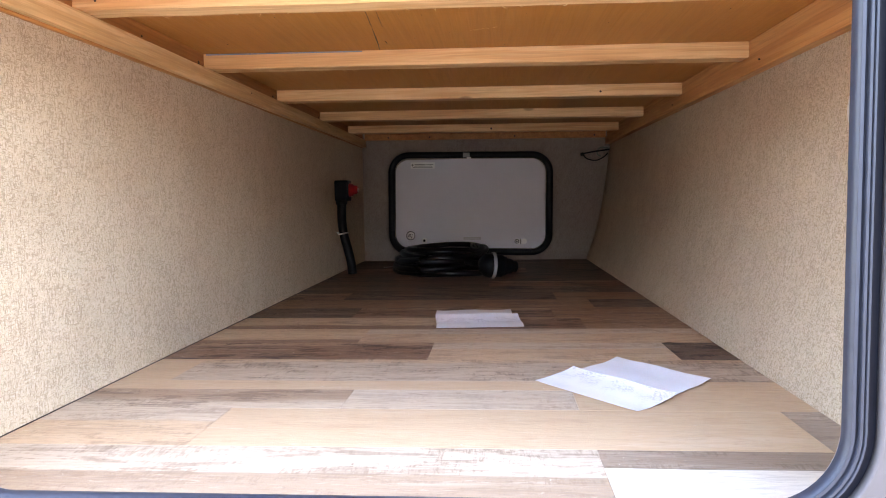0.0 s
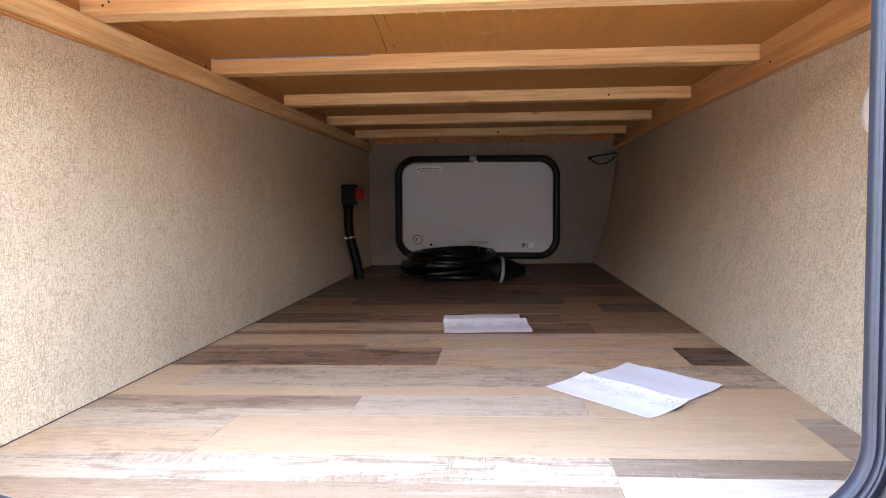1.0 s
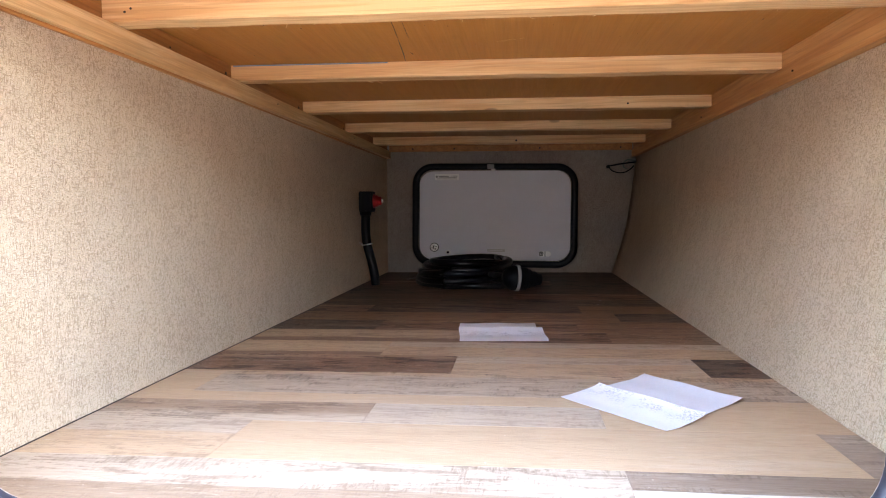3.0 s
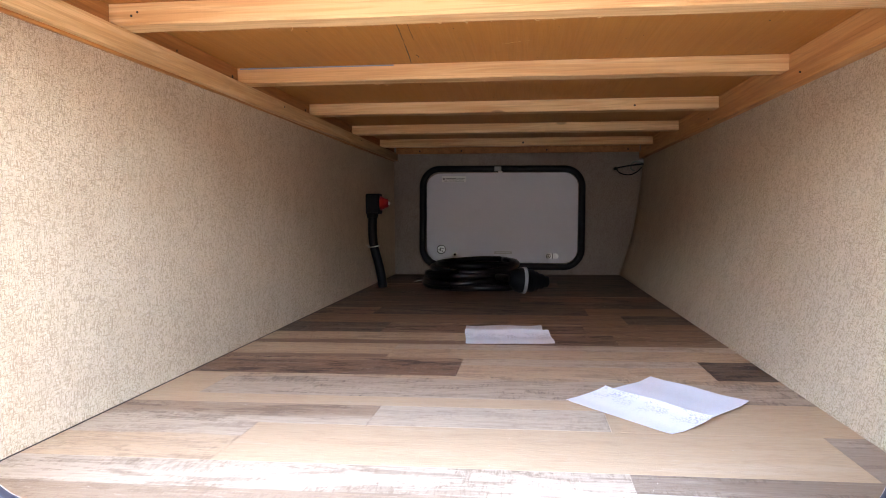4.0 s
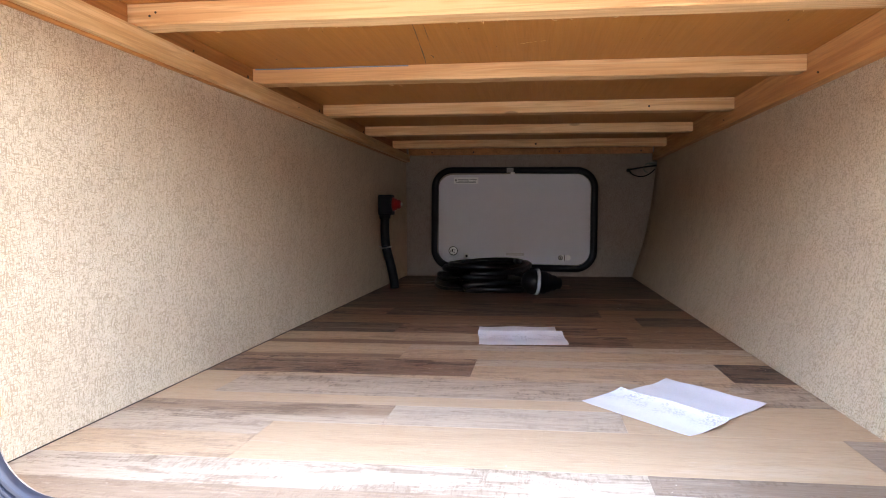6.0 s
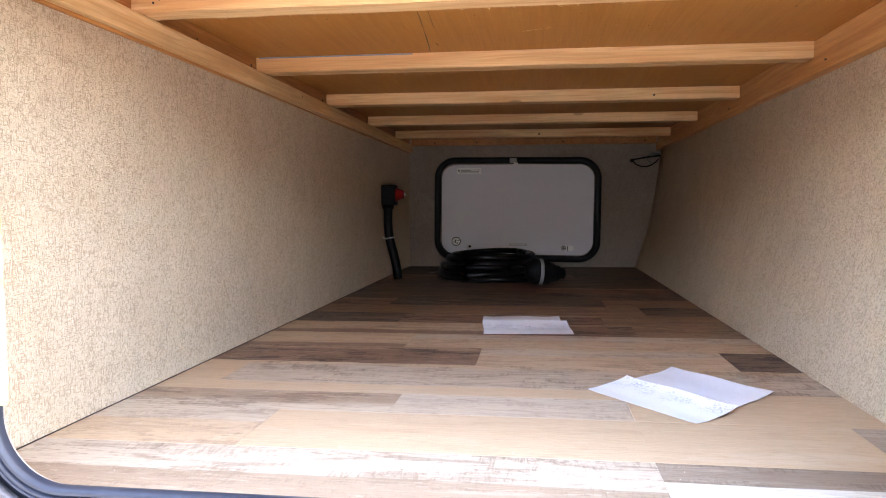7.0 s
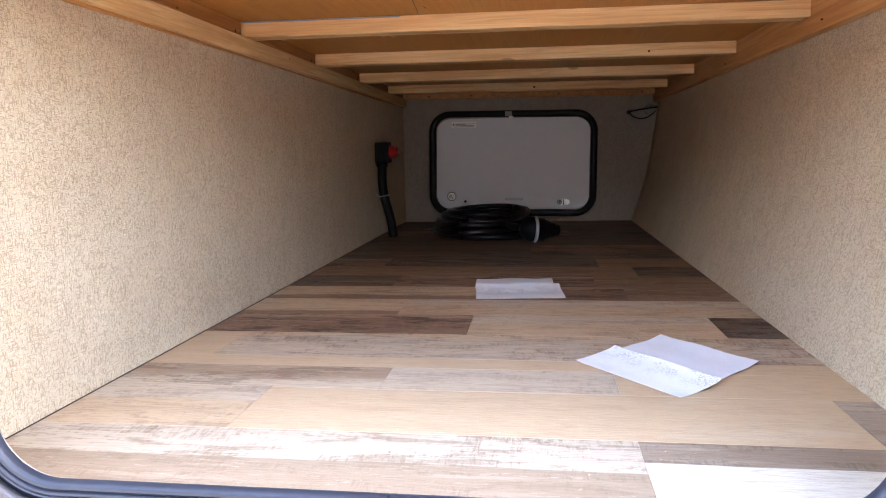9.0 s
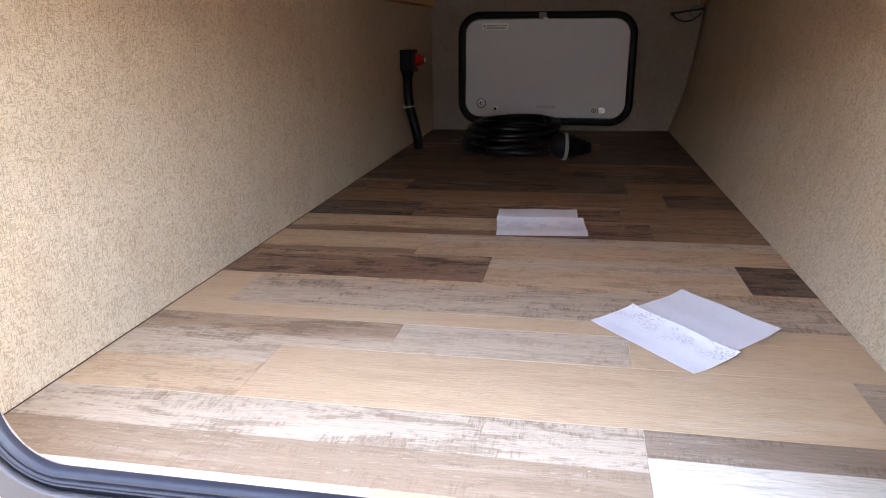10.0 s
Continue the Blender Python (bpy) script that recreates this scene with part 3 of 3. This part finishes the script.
for o0, o1, rise in ((0.0003, 0.0035, 0.0020), (0.0039, 0.0050, 0.0012), (0.0054, 0.0081, 0.0029), (0.0086, 0.0108, 0.0033)):
    ribs += [(o0, Y_OPEN - rise + 0.0010), (o0 + 0.0005, Y_OPEN - rise), (o1 - 0.0005, Y_OPEN - rise - 0.0002), (o1, Y_OPEN - rise + 0.0010), (o1 + 0.0002, Y_OPEN + 0.0008)]
ribs += [(0.0111, Y_OPEN + 0.0042), (0.0, Y_OPEN + 0.0042), (0.0, Y_OPEN + 0.008)]
hung("seal", ring_sweep(bmesh.new(), NEAR_HOLE, HOLE_R, ribs), M_SEAL, frame_near, "ribbed black rubber seal with a blue sheen", True).data.set_sharp_from_angle(angle=radians(38))
hung("channel", ring_sweep(bmesh.new(), NEAR_HOLE, HOLE_R, [(0.0111, Y_OPEN + 0.002), (0.0182, Y_OPEN + 0.002), (0.0182, Y_OPEN + 0.0042), (0.0111, Y_OPEN + 0.0042)]), M_CHANNEL, frame_near, "dark channel beside the seal")
hung("flange", ring_sweep(bmesh.new(), NEAR_HOLE, HOLE_R, [(0.0182, Y_OPEN + 0.004), (0.0182, Y_OPEN - 0.0040), (0.0190, Y_OPEN - 0.0052), (0.0208, Y_OPEN - 0.0050), (0.0222, Y_OPEN - 0.0040), (0.0420, Y_OPEN - 0.0052), (0.0445, Y_OPEN - 0.0045), (0.0445, Y_OPEN + 0.0035)]), M_FLANGE, frame_near, "painted metal frame flange", True)
hung("edge_strip", box(-0.3460, -0.3440, -0.3150, -0.3085, 0.085, 0.40), M_PINE_Y, frame_near, "raw yellow wood edge")
hung("seal_joint", box(-0.0372, -0.0362, Y_OPEN - 0.0034, Y_OPEN + 0.004, 0.0142, 0.0262), M_CHANNEL, frame_near, "butt joint of the seal")

# ---- round lamp on the curved wall ----
puck = tagged(thing("puck_light", (0.494, 0.042, 0.343)), "white round lamp, unlit, on the curved wall", "lamp")
face_in = pose(0.4945, 0.042, 0.343, 0, -90 + 6, 0)
hung("rim", lathe(bmesh.new(), [(0.0375, -0.004), (0.0375, 0.004), (0.0355, 0.007), (0.033, 0.0072)], face_in, 48), M_WHITE, puck, "", True)
hung("lens", lathe(bmesh.new(), [(0.0328, 0.004), (0.0328, 0.0076), (0.026, 0.0098), (0.012, 0.0112), (0.002, 0.0115)], face_in, 48), M_WHITE, puck, "frosted white lens", True)

# ---- cable inlet on the straight wall ----
inlet = tagged(thing("cable_conduit", (-0.40, 1.43, 0)), "black conduit rising to a box with a red cap", "conduit")
pts = smooth_path([(-0.3970, 1.430, 0.0), (-0.402, 1.430, 0.04), (-0.412, 1.430, 0.085), (-0.424, 1.430, 0.132), (-0.4285, 1.430, 0.18), (-0.4275, 1.430, 0.24)], 10)
hung("pipe", tube(bmesh.new(), pts, 0.0145, 18), M_BLACK, inlet, "bent black conduit", True)
bx = hung("junction_box", box(-0.4448, -0.4005, 1.403, 1.457, 0.238, 0.304, 0.004), M_DARKGREY, inlet, "dark grey plastic box")
hung("box_cover", box(-0.4400, -0.4040, 1.3995, 1.404, 0.243, 0.299, 0.0015), M_DARKGREY, bx)
bm = bmesh.new()
lathe(bm, [(0.0225, 0.0), (0.0225, 0.004), (0.0195, 0.005), (0.0185, 0.012), (0.0150, 0.014), (0.0140, 0.022), (0.0115, 0.025), (0.009, 0.026)], pose(-0.4005, 1.43, 0.273, 0, 90, 0), 20)
hung("cap", bm, M_RED, bx, "red plastic cap", True)
hung("cap_tip", lathe(bmesh.new(), [(0.0055, 0.0), (0.0055, 0.004), (0.004, 0.0055)], pose(-0.3750, 1.43, 0.273, 0, 90, 0), 14), M_STEEL, bx, "bright metal tip", True)
hung("collar", lathe(bmesh.new(), [(0.017, 0.0), (0.0185, 0.003), (0.0185, 0.012), (0.016, 0.014)], pose(-0.4278, 1.43, 0.226), 20), M_BLACK, inlet, "", True)
tie = bmesh.new()
ring_sweep_pts = [Vector((-0.4235 + 0.0158 * math.cos(a), 1.43 + 0.0158 * math.sin(a), 0.1325 + 0.003 * math.cos(a))) for a in np.linspace(0, math.tau, 24, endpoint=False)]
tube(tie, ring_sweep_pts, 0.0021, 6, True)
tube(tie, [(-0.437, 1.4185, 0.134), (-0.4405, 1.412, 0.137), (-0.4425, 1.400, 0.139)], 0.0014, 6)
block(tie, -0.4415, -0.4355, 1.4140, 1.4190, 0.1305, 0.1365, 0.0006)
hung("cable_tie", tie, M_WHITE, inlet, "white cable tie")

# ---- coiled power cord ----
cord = tagged(thing("power_cord", (-0.10, 1.50, 0)), "coiled thick black power cord on the floor", "power cord")
rnd = random.Random(5)


def coil_loops():
    out = []
    layers = [(0.170, 0.194, 0.0100), (0.143, 0.172, 0.0105), (0.155, 0.186, 0.0280), (0.139, 0.168, 0.0295), (0.147, 0.178, 0.0450), (0.135, 0.164, 0.0470), (0.138, 0.168, 0.0620), (0.132, 0.158, 0.0760)]
    n = 44
    for j, (rx, ry, z) in enumerate(layers):
        ph = [rnd.uniform(0, math.tau) for _ in range(3)]
        nx = layers[min(j + 1, len(layers) - 1)]
        ox, oy = rnd.uniform(-0.012, 0.010), rnd.uniform(-0.010, 0.010)
        for k in range(n):
            u = k / n
            w = max(0.0, (u - 0.8) / 0.2)
            w = w * w * (3 - 2 * w)
            a = math.tau * u + 0.9
            kx, ky, kz = rx + (nx[0] - rx) * w, ry + (nx[1] - ry) * w, z + (nx[2] - z) * w
            wob = 0.009 * math.sin(2 * a + ph[0]) + 0.005 * math.sin(3 * a + ph[1])
            dz = 0.0040 * math.sin(2 * a + ph[2])
            out.append((-0.106 + ox + (kx + wob) * math.cos(a), 1.488 + oy + (ky + wob) * math.sin(a), max(0.0096, kz + dz)))
    return out


hung("cord_coil", tube(bmesh.new(), coil_loops(), 0.0092, 10), M_CABLE, cord, "thick glossy black cord in flat loops", True)
tail = smooth_path([(-0.02, 1.325, 0.046), (0.010, 1.275, 0.046), (0.034, 1.252, 0.044), (0.058, 1.250, 0.041)], 8)
hung("cord_end", tube(bmesh.new(), tail, 0.0095, 10), M_CABLE, cord, "", True)
way = look((0.053, 1.250, 0.0415), (0.150, 1.272, 0.034)) @ pose(0, 0, 0, 180, 0, 0)
plug = hung("plug", lathe(bmesh.new(), [(0.013, -0.036), (0.022, -0.030), (0.033, -0.018), (0.0366, -0.006), (0.0366, 0.014), (0.0335, 0.017), (0.0335, 0.034), (0.029, 0.037), (0.028, 0.046), (0.0235, 0.050), (0.0225, 0.062), (0.0175, 0.067), (0.0165, 0.078), (0.011, 0.082)], way, 24), M_BLACK, cord, "black moulded plug", True)
hung("strap", lathe(bmesh.new(), [(0.0362, 0.003), (0.0385, 0.003), (0.0390, 0.008), (0.0385, 0.0125), (0.0362, 0.0125)], way, 36), M_STRAP, cord, "pale grey strap round the plug", True)
hung("wire_tail", tube(bmesh.new(), smooth_path([(-0.262, 1.545, 0.014), (-0.287, 1.575, 0.010), (-0.318, 1.585, 0.004)], 6), 0.0012, 6), M_STRAP, cord, "thin grey wire end")

# ---- loose wires by the far corner ----
wires = tagged(thing("loose_wires", (0.45, 1.89, 0.40)), "thin dark wires hanging from the wall corner", "wire")
hung("wire", tube(bmesh.new(), smooth_path([(0.400, 1.9005, 0.401), (0.402, 1.880, 0.402), (0.440, 1.865, 0.408), (0.480, 1.860, 0.413), (0.4985, 1.862, 0.415)], 8), 0.0031, 8), M_BLACK, wires, "", True)
hung("wire", tube(bmesh.new(), smooth_path([(0.404, 1.885, 0.399), (0.412, 1.875, 0.386), (0.432, 1.870, 0.377), (0.456, 1.868, 0.377), (0.478, 1.866, 0.388), (0.492, 1.862, 0.402)], 8), 0.0025, 8), M_BLACK, wires, "", True)
hung("wire", tube(bmesh.new(), smooth_path([(0.497, 1.864, 0.419), (0.470, 1.868, 0.424), (0.455, 1.870, 0.412), (0.456, 1.870, 0.397), (0.468, 1.868, 0.390)], 8), 0.0027, 8), M_GREEN_WIRE, wires, "dull green wire", True)
hung("wire_end", lathe(bmesh.new(), [(0.0065, 0), (0.0065, 0.012), (0.004, 0.016)], pose(0.401, 1.9015, 0.401, 90, 0, 0), 12), M_BLACK, wires)
hung("wire_clip", box(0.480, 0.501, 1.868, 1.8995, 0.413, 0.429, 0.002), M_STRAP, wires, "small grey clip")


# ---- loose sheets on the floor ----
def sheet(at, angle, width, crease, depth, lift, narrow, skew, seed, label):
    """A soft sheet with its crease standing up; u runs across the crease."""
    rnd = random.Random(seed)
    nu, nv = 34, 22
    us = sorted(set([depth * k / nu for k in range(nu + 1)] + [crease, crease + 0.004]))
    bm = bmesh.new()
    ph = [rnd.uniform(0, 6.28) for _ in range(4)]
    g = []
    for u in us:
        row = []
        for k in range(nv + 1):
            v = width * k / nv
            if u <= crease:
                t = u / crease
                z = lift * (0.30 * t + 0.70 * t ** 6)
                uu = u
            else:
                t = (u - crease) / (depth - crease)
                z = lift * (0.05 + 0.30 * math.exp(-t * 7)) * (1 - t) * min(1, t * 12) + 0.0065 * max(0, t - 0.30) ** 1.3
                uu = u - 0.006 * (1 - t)
                v = v * (1 - narrow) - skew * (0.3 + 0.7 * t)
            z += 0.0009 + 0.0007 * (math.sin(60 * v + ph[0] + 20 * u) + math.sin(95 * u + ph[1])) * min(1, u / 0.02)
            z += 0.0008 * max(0, abs(v / width - 0.5) - 0.42) / 0.08 * (0.4 + 0.6 * math.sin(ph[2] + u * 30) ** 2)
            edge = 0.0012 * math.sin(38 * u + ph[3]) if k in (0, nv) else 0
            row.append(bm.verts.new((v + edge, uu, max(z, 0.0006))))
        g.append(row)
    for a, c in zip(g, g[1:]):
        for k in range(nv):
            bm.faces.new((a[k], a[k + 1], c[k + 1], c[k]))
    ob = part("paper_sheet", bm, M_PAPER)
    sol = ob.modifiers.new("thickness", "SOLIDIFY")
    sol.thickness, sol.offset = 0.0002, 1.0
    ob.matrix_basis = pose(at[0], at[1], 0.0002, 0, 0, angle)
    return tagged(ob, label, "paper", "loose papers on the floor")


sheet((-0.044, 0.470), 4.5, 0.163, 0.094, 0.182, 0.0090, 0.045, 0.0, 2, "creased white paper lying flat on the planks")
sheet((0.1175, 0.100), -51.0, 0.166, 0.068, 0.170, 0.0088, 0.07, 0.012, 3, "white paper with a raised fold on the planks")

# ---- crumbs ----
rnd = random.Random(11)
bm = bmesh.new()
for k in range(420):
    if k < 230:
        x, y = rnd.gauss(0.29, 0.08), rnd.gauss(0.50, 0.17)
    else:
        x, y = rnd.uniform(-0.40, 0.40), rnd.uniform(-0.25, 1.2)
    if not (-0.43 < x < 0.405):
        continue
    r = rnd.uniform(0.00025, 0.00065)
    m = Matrix.LocRotScale((x, y, r * 0.3), Euler((rnd.random() * 6, rnd.random() * 6, rnd.random() * 6)), (r, r * rnd.uniform(0.6, 1.6), r * 0.6))
    bmesh.ops.create_icosphere(bm, subdivisions=1, radius=1, matrix=m)
tagged(part("crumbs", bm, M_CRUMB), "pale dust and crumbs scattered over the planks", "debris", kind="stuff")
flake = tagged(thing("plastic_scraps", (0.25, 1.05, 0)), "two tiny white scraps on the dark planks", "scrap")
for x, y in ((0.262, 0.985), (0.276, 1.06)):
    hung("scrap", box(x, x + 0.003, y, y + 0.005, 0.0002, 0.0014, 0.0003), M_STRAP, flake)

# ---- floor planks ----
TAN, TAN_D = (0.53, 0.365, 0.228), (0.33, 0.20, 0.115)
GREY, GREY_D = (0.52, 0.400, 0.292), (0.20, 0.125, 0.08)
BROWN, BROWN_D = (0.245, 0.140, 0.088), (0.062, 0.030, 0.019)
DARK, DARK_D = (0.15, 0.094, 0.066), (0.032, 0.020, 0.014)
LOOKS = {
    "tan": plank_look("plank_tan", TAN, TAN, TAN_D, stain=0.10, grainy=0.55),
    "pale": plank_look("plank_pale", (0.70, 0.62, 0.52), (0.70, 0.62, 0.52), TAN_D, stain=0.08, grainy=0.3),
    "brown": plank_look("plank_brown", (0.36, 0.228, 0.145), BROWN, BROWN_D, 0.034, 0.006, stain=0.85, ticks=0.3),
    "dark": plank_look("plank_dark", DARK, DARK, DARK_D, stain=0.85, ticks=0.8),
    "grey_tan": plank_look("plank_grey_over_tan", GREY, TAN, GREY_D, 0.012, 0.006, stain=0.3, ticks=0.3),
    "tan_grey": plank_look("plank_washed_grey", (0.52, 0.412, 0.312), GREY, GREY_D, 0.012, stain=0.15, ticks=0.2),
    "stained": plank_look("plank_stained_grey", TAN, (0.475, 0.358, 0.260), (0.16, 0.105, 0.07), 0.040, 0.006, stain=0.40, ticks=0.65),
    "brown_grey": plank_look("plank_brown_over_grey", (0.36, 0.238, 0.155), GREY, (0.15, 0.09, 0.058), -0.012, 0.014, stain=0.5, ticks=0.3),
    "brown_cream": plank_look("plank_brown_over_cream", (0.26, 0.18, 0.125), (0.64, 0.55, 0.445), (0.15, 0.095, 0.06), 0.017, 0.0015, stain=0.35, ticks=0.55, grainy=0.6, wavy=0.008, near_wear=0.05, seam=0.5),
    "tan_brown": plank_look("plank_tan_over_brown", (0.52, 0.36, 0.225), BROWN, (0.15, 0.088, 0.055), -0.026, 0.006, stain=0.40, ticks=0.5),
    "tan_edge": plank_look("plank_tan_dark_edge", (0.55, 0.385, 0.24), (0.26, 0.16, 0.10), (0.16, 0.095, 0.06), -0.036, 0.006, stain=0.15, ticks=0.2, grainy=0.8),
    "cream_tan": plank_look("plank_washed", (0.48, 0.375, 0.278), (0.31, 0.218, 0.145), (0.215, 0.145, 0.095), -0.005, 0.0025, stain=0.55, ticks=0.6, grainy=0.8, wavy=0.008, near_wear=0.8, seam=0.5),
    "drift": plank_look("plank_driftwood", (0.38, 0.285, 0.212), (0.33, 0.242, 0.178), (0.17, 0.115, 0.08), 0.012, 0.004, stain=0.3, ticks=0.3, seam=0.3),
    # brown taken down to carry the dimness of the far floor
    "umber_dim": plank_look("plank_umber_dim", (0.165, 0.10, 0.066), (0.13, 0.078, 0.051), (0.05, 0.032, 0.022), stain=0.5, grainy=0.7),
    "ember": plank_look("plank_warm", (0.28, 0.165, 0.095), (0.28, 0.165, 0.095), (0.11, 0.06, 0.034), stain=0.5),
}
PITCH, FIRST = 0.1225, -0.2675
STRIP = 0.042  # the narrow plain row, cut from the row before it
ROWS = [
    ("cream_tan", 0.160, "brown_cream"),
    ("grey_tan", -0.241, "tan", 0.376, "drift"),
    ("brown_grey", -0.113, "tan_grey", 0.159, "tan"),
    ("tan",),
    ("tan", -0.374, "stained"),
    ("brown", -0.036, "grey_tan", 0.335, "dark"),
    ("tan_edge", -0.166, "grey_tan"),
    ("tan_brown", -0.020, "brown", 0.232, "ember"),
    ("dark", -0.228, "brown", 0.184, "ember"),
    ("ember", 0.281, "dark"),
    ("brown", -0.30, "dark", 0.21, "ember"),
    # from here back the dark looks put the bay's fading daylight into plank colour
    ("umber_dim", -0.141, "dark", 0.33, "umber_dim"),
    ("umber_dim", 0.05, "brown"),
    ("dark", -0.24, "umber_dim", 0.26, "dark"),
    ("umber_dim", -0.02, "dark"),
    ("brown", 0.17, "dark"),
    ("umber_dim", -0.2, "dark", 0.3, "umber_dim"),
    ("dark", 0.02, "umber_dim"),
    ("umber_dim", -0.3, "dark", 0.12, "umber_dim"),
]


def plank(x0, x1, y0, y1, look_name):
    g, c, h = 0.00016, 0.00008, 0.0026
    hx, hy = (x1 - x0) / 2 - g, (y1 - y0) / 2 - g
    vs = [(sx * hx, sy * hy, -h) for sx, sy in ((-1, -1), (1, -1), (1, 1), (-1, 1))]
    vs += [(sx * hx, sy * hy, -c * 0.6) for sx, sy in ((-1, -1), (1, -1), (1, 1), (-1, 1))]
    vs += [(sx * (hx - c), sy * (hy - c), 0) for sx, sy in ((-1, -1), (1, -1), (1, 1), (-1, 1))]
    fs = [(8, 9, 10, 11), (3, 2, 1, 0)]
    for b0 in (0, 4):
        fs += [(b0 + k, b0 + (k + 1) % 4, b0 + 4 + (k + 1) % 4, b0 + 4 + k) for k in range(4)]
    me = bpy.data.meshes.new("plank")
    me.from_pydata(vs, [], fs)
    me.materials.append(LOOKS[look_name])
    ob = new("plank", me)
    ob.parent = floor
    ob.location = ((x0 + x1) / 2, (y0 + y1) / 2, 0)
    return ob


y = FIRST
plank(-0.4445, -0.0605, -0.3095, FIRST, "pale")
plank(-0.0605, 0.418, -0.3095, FIRST, "tan")
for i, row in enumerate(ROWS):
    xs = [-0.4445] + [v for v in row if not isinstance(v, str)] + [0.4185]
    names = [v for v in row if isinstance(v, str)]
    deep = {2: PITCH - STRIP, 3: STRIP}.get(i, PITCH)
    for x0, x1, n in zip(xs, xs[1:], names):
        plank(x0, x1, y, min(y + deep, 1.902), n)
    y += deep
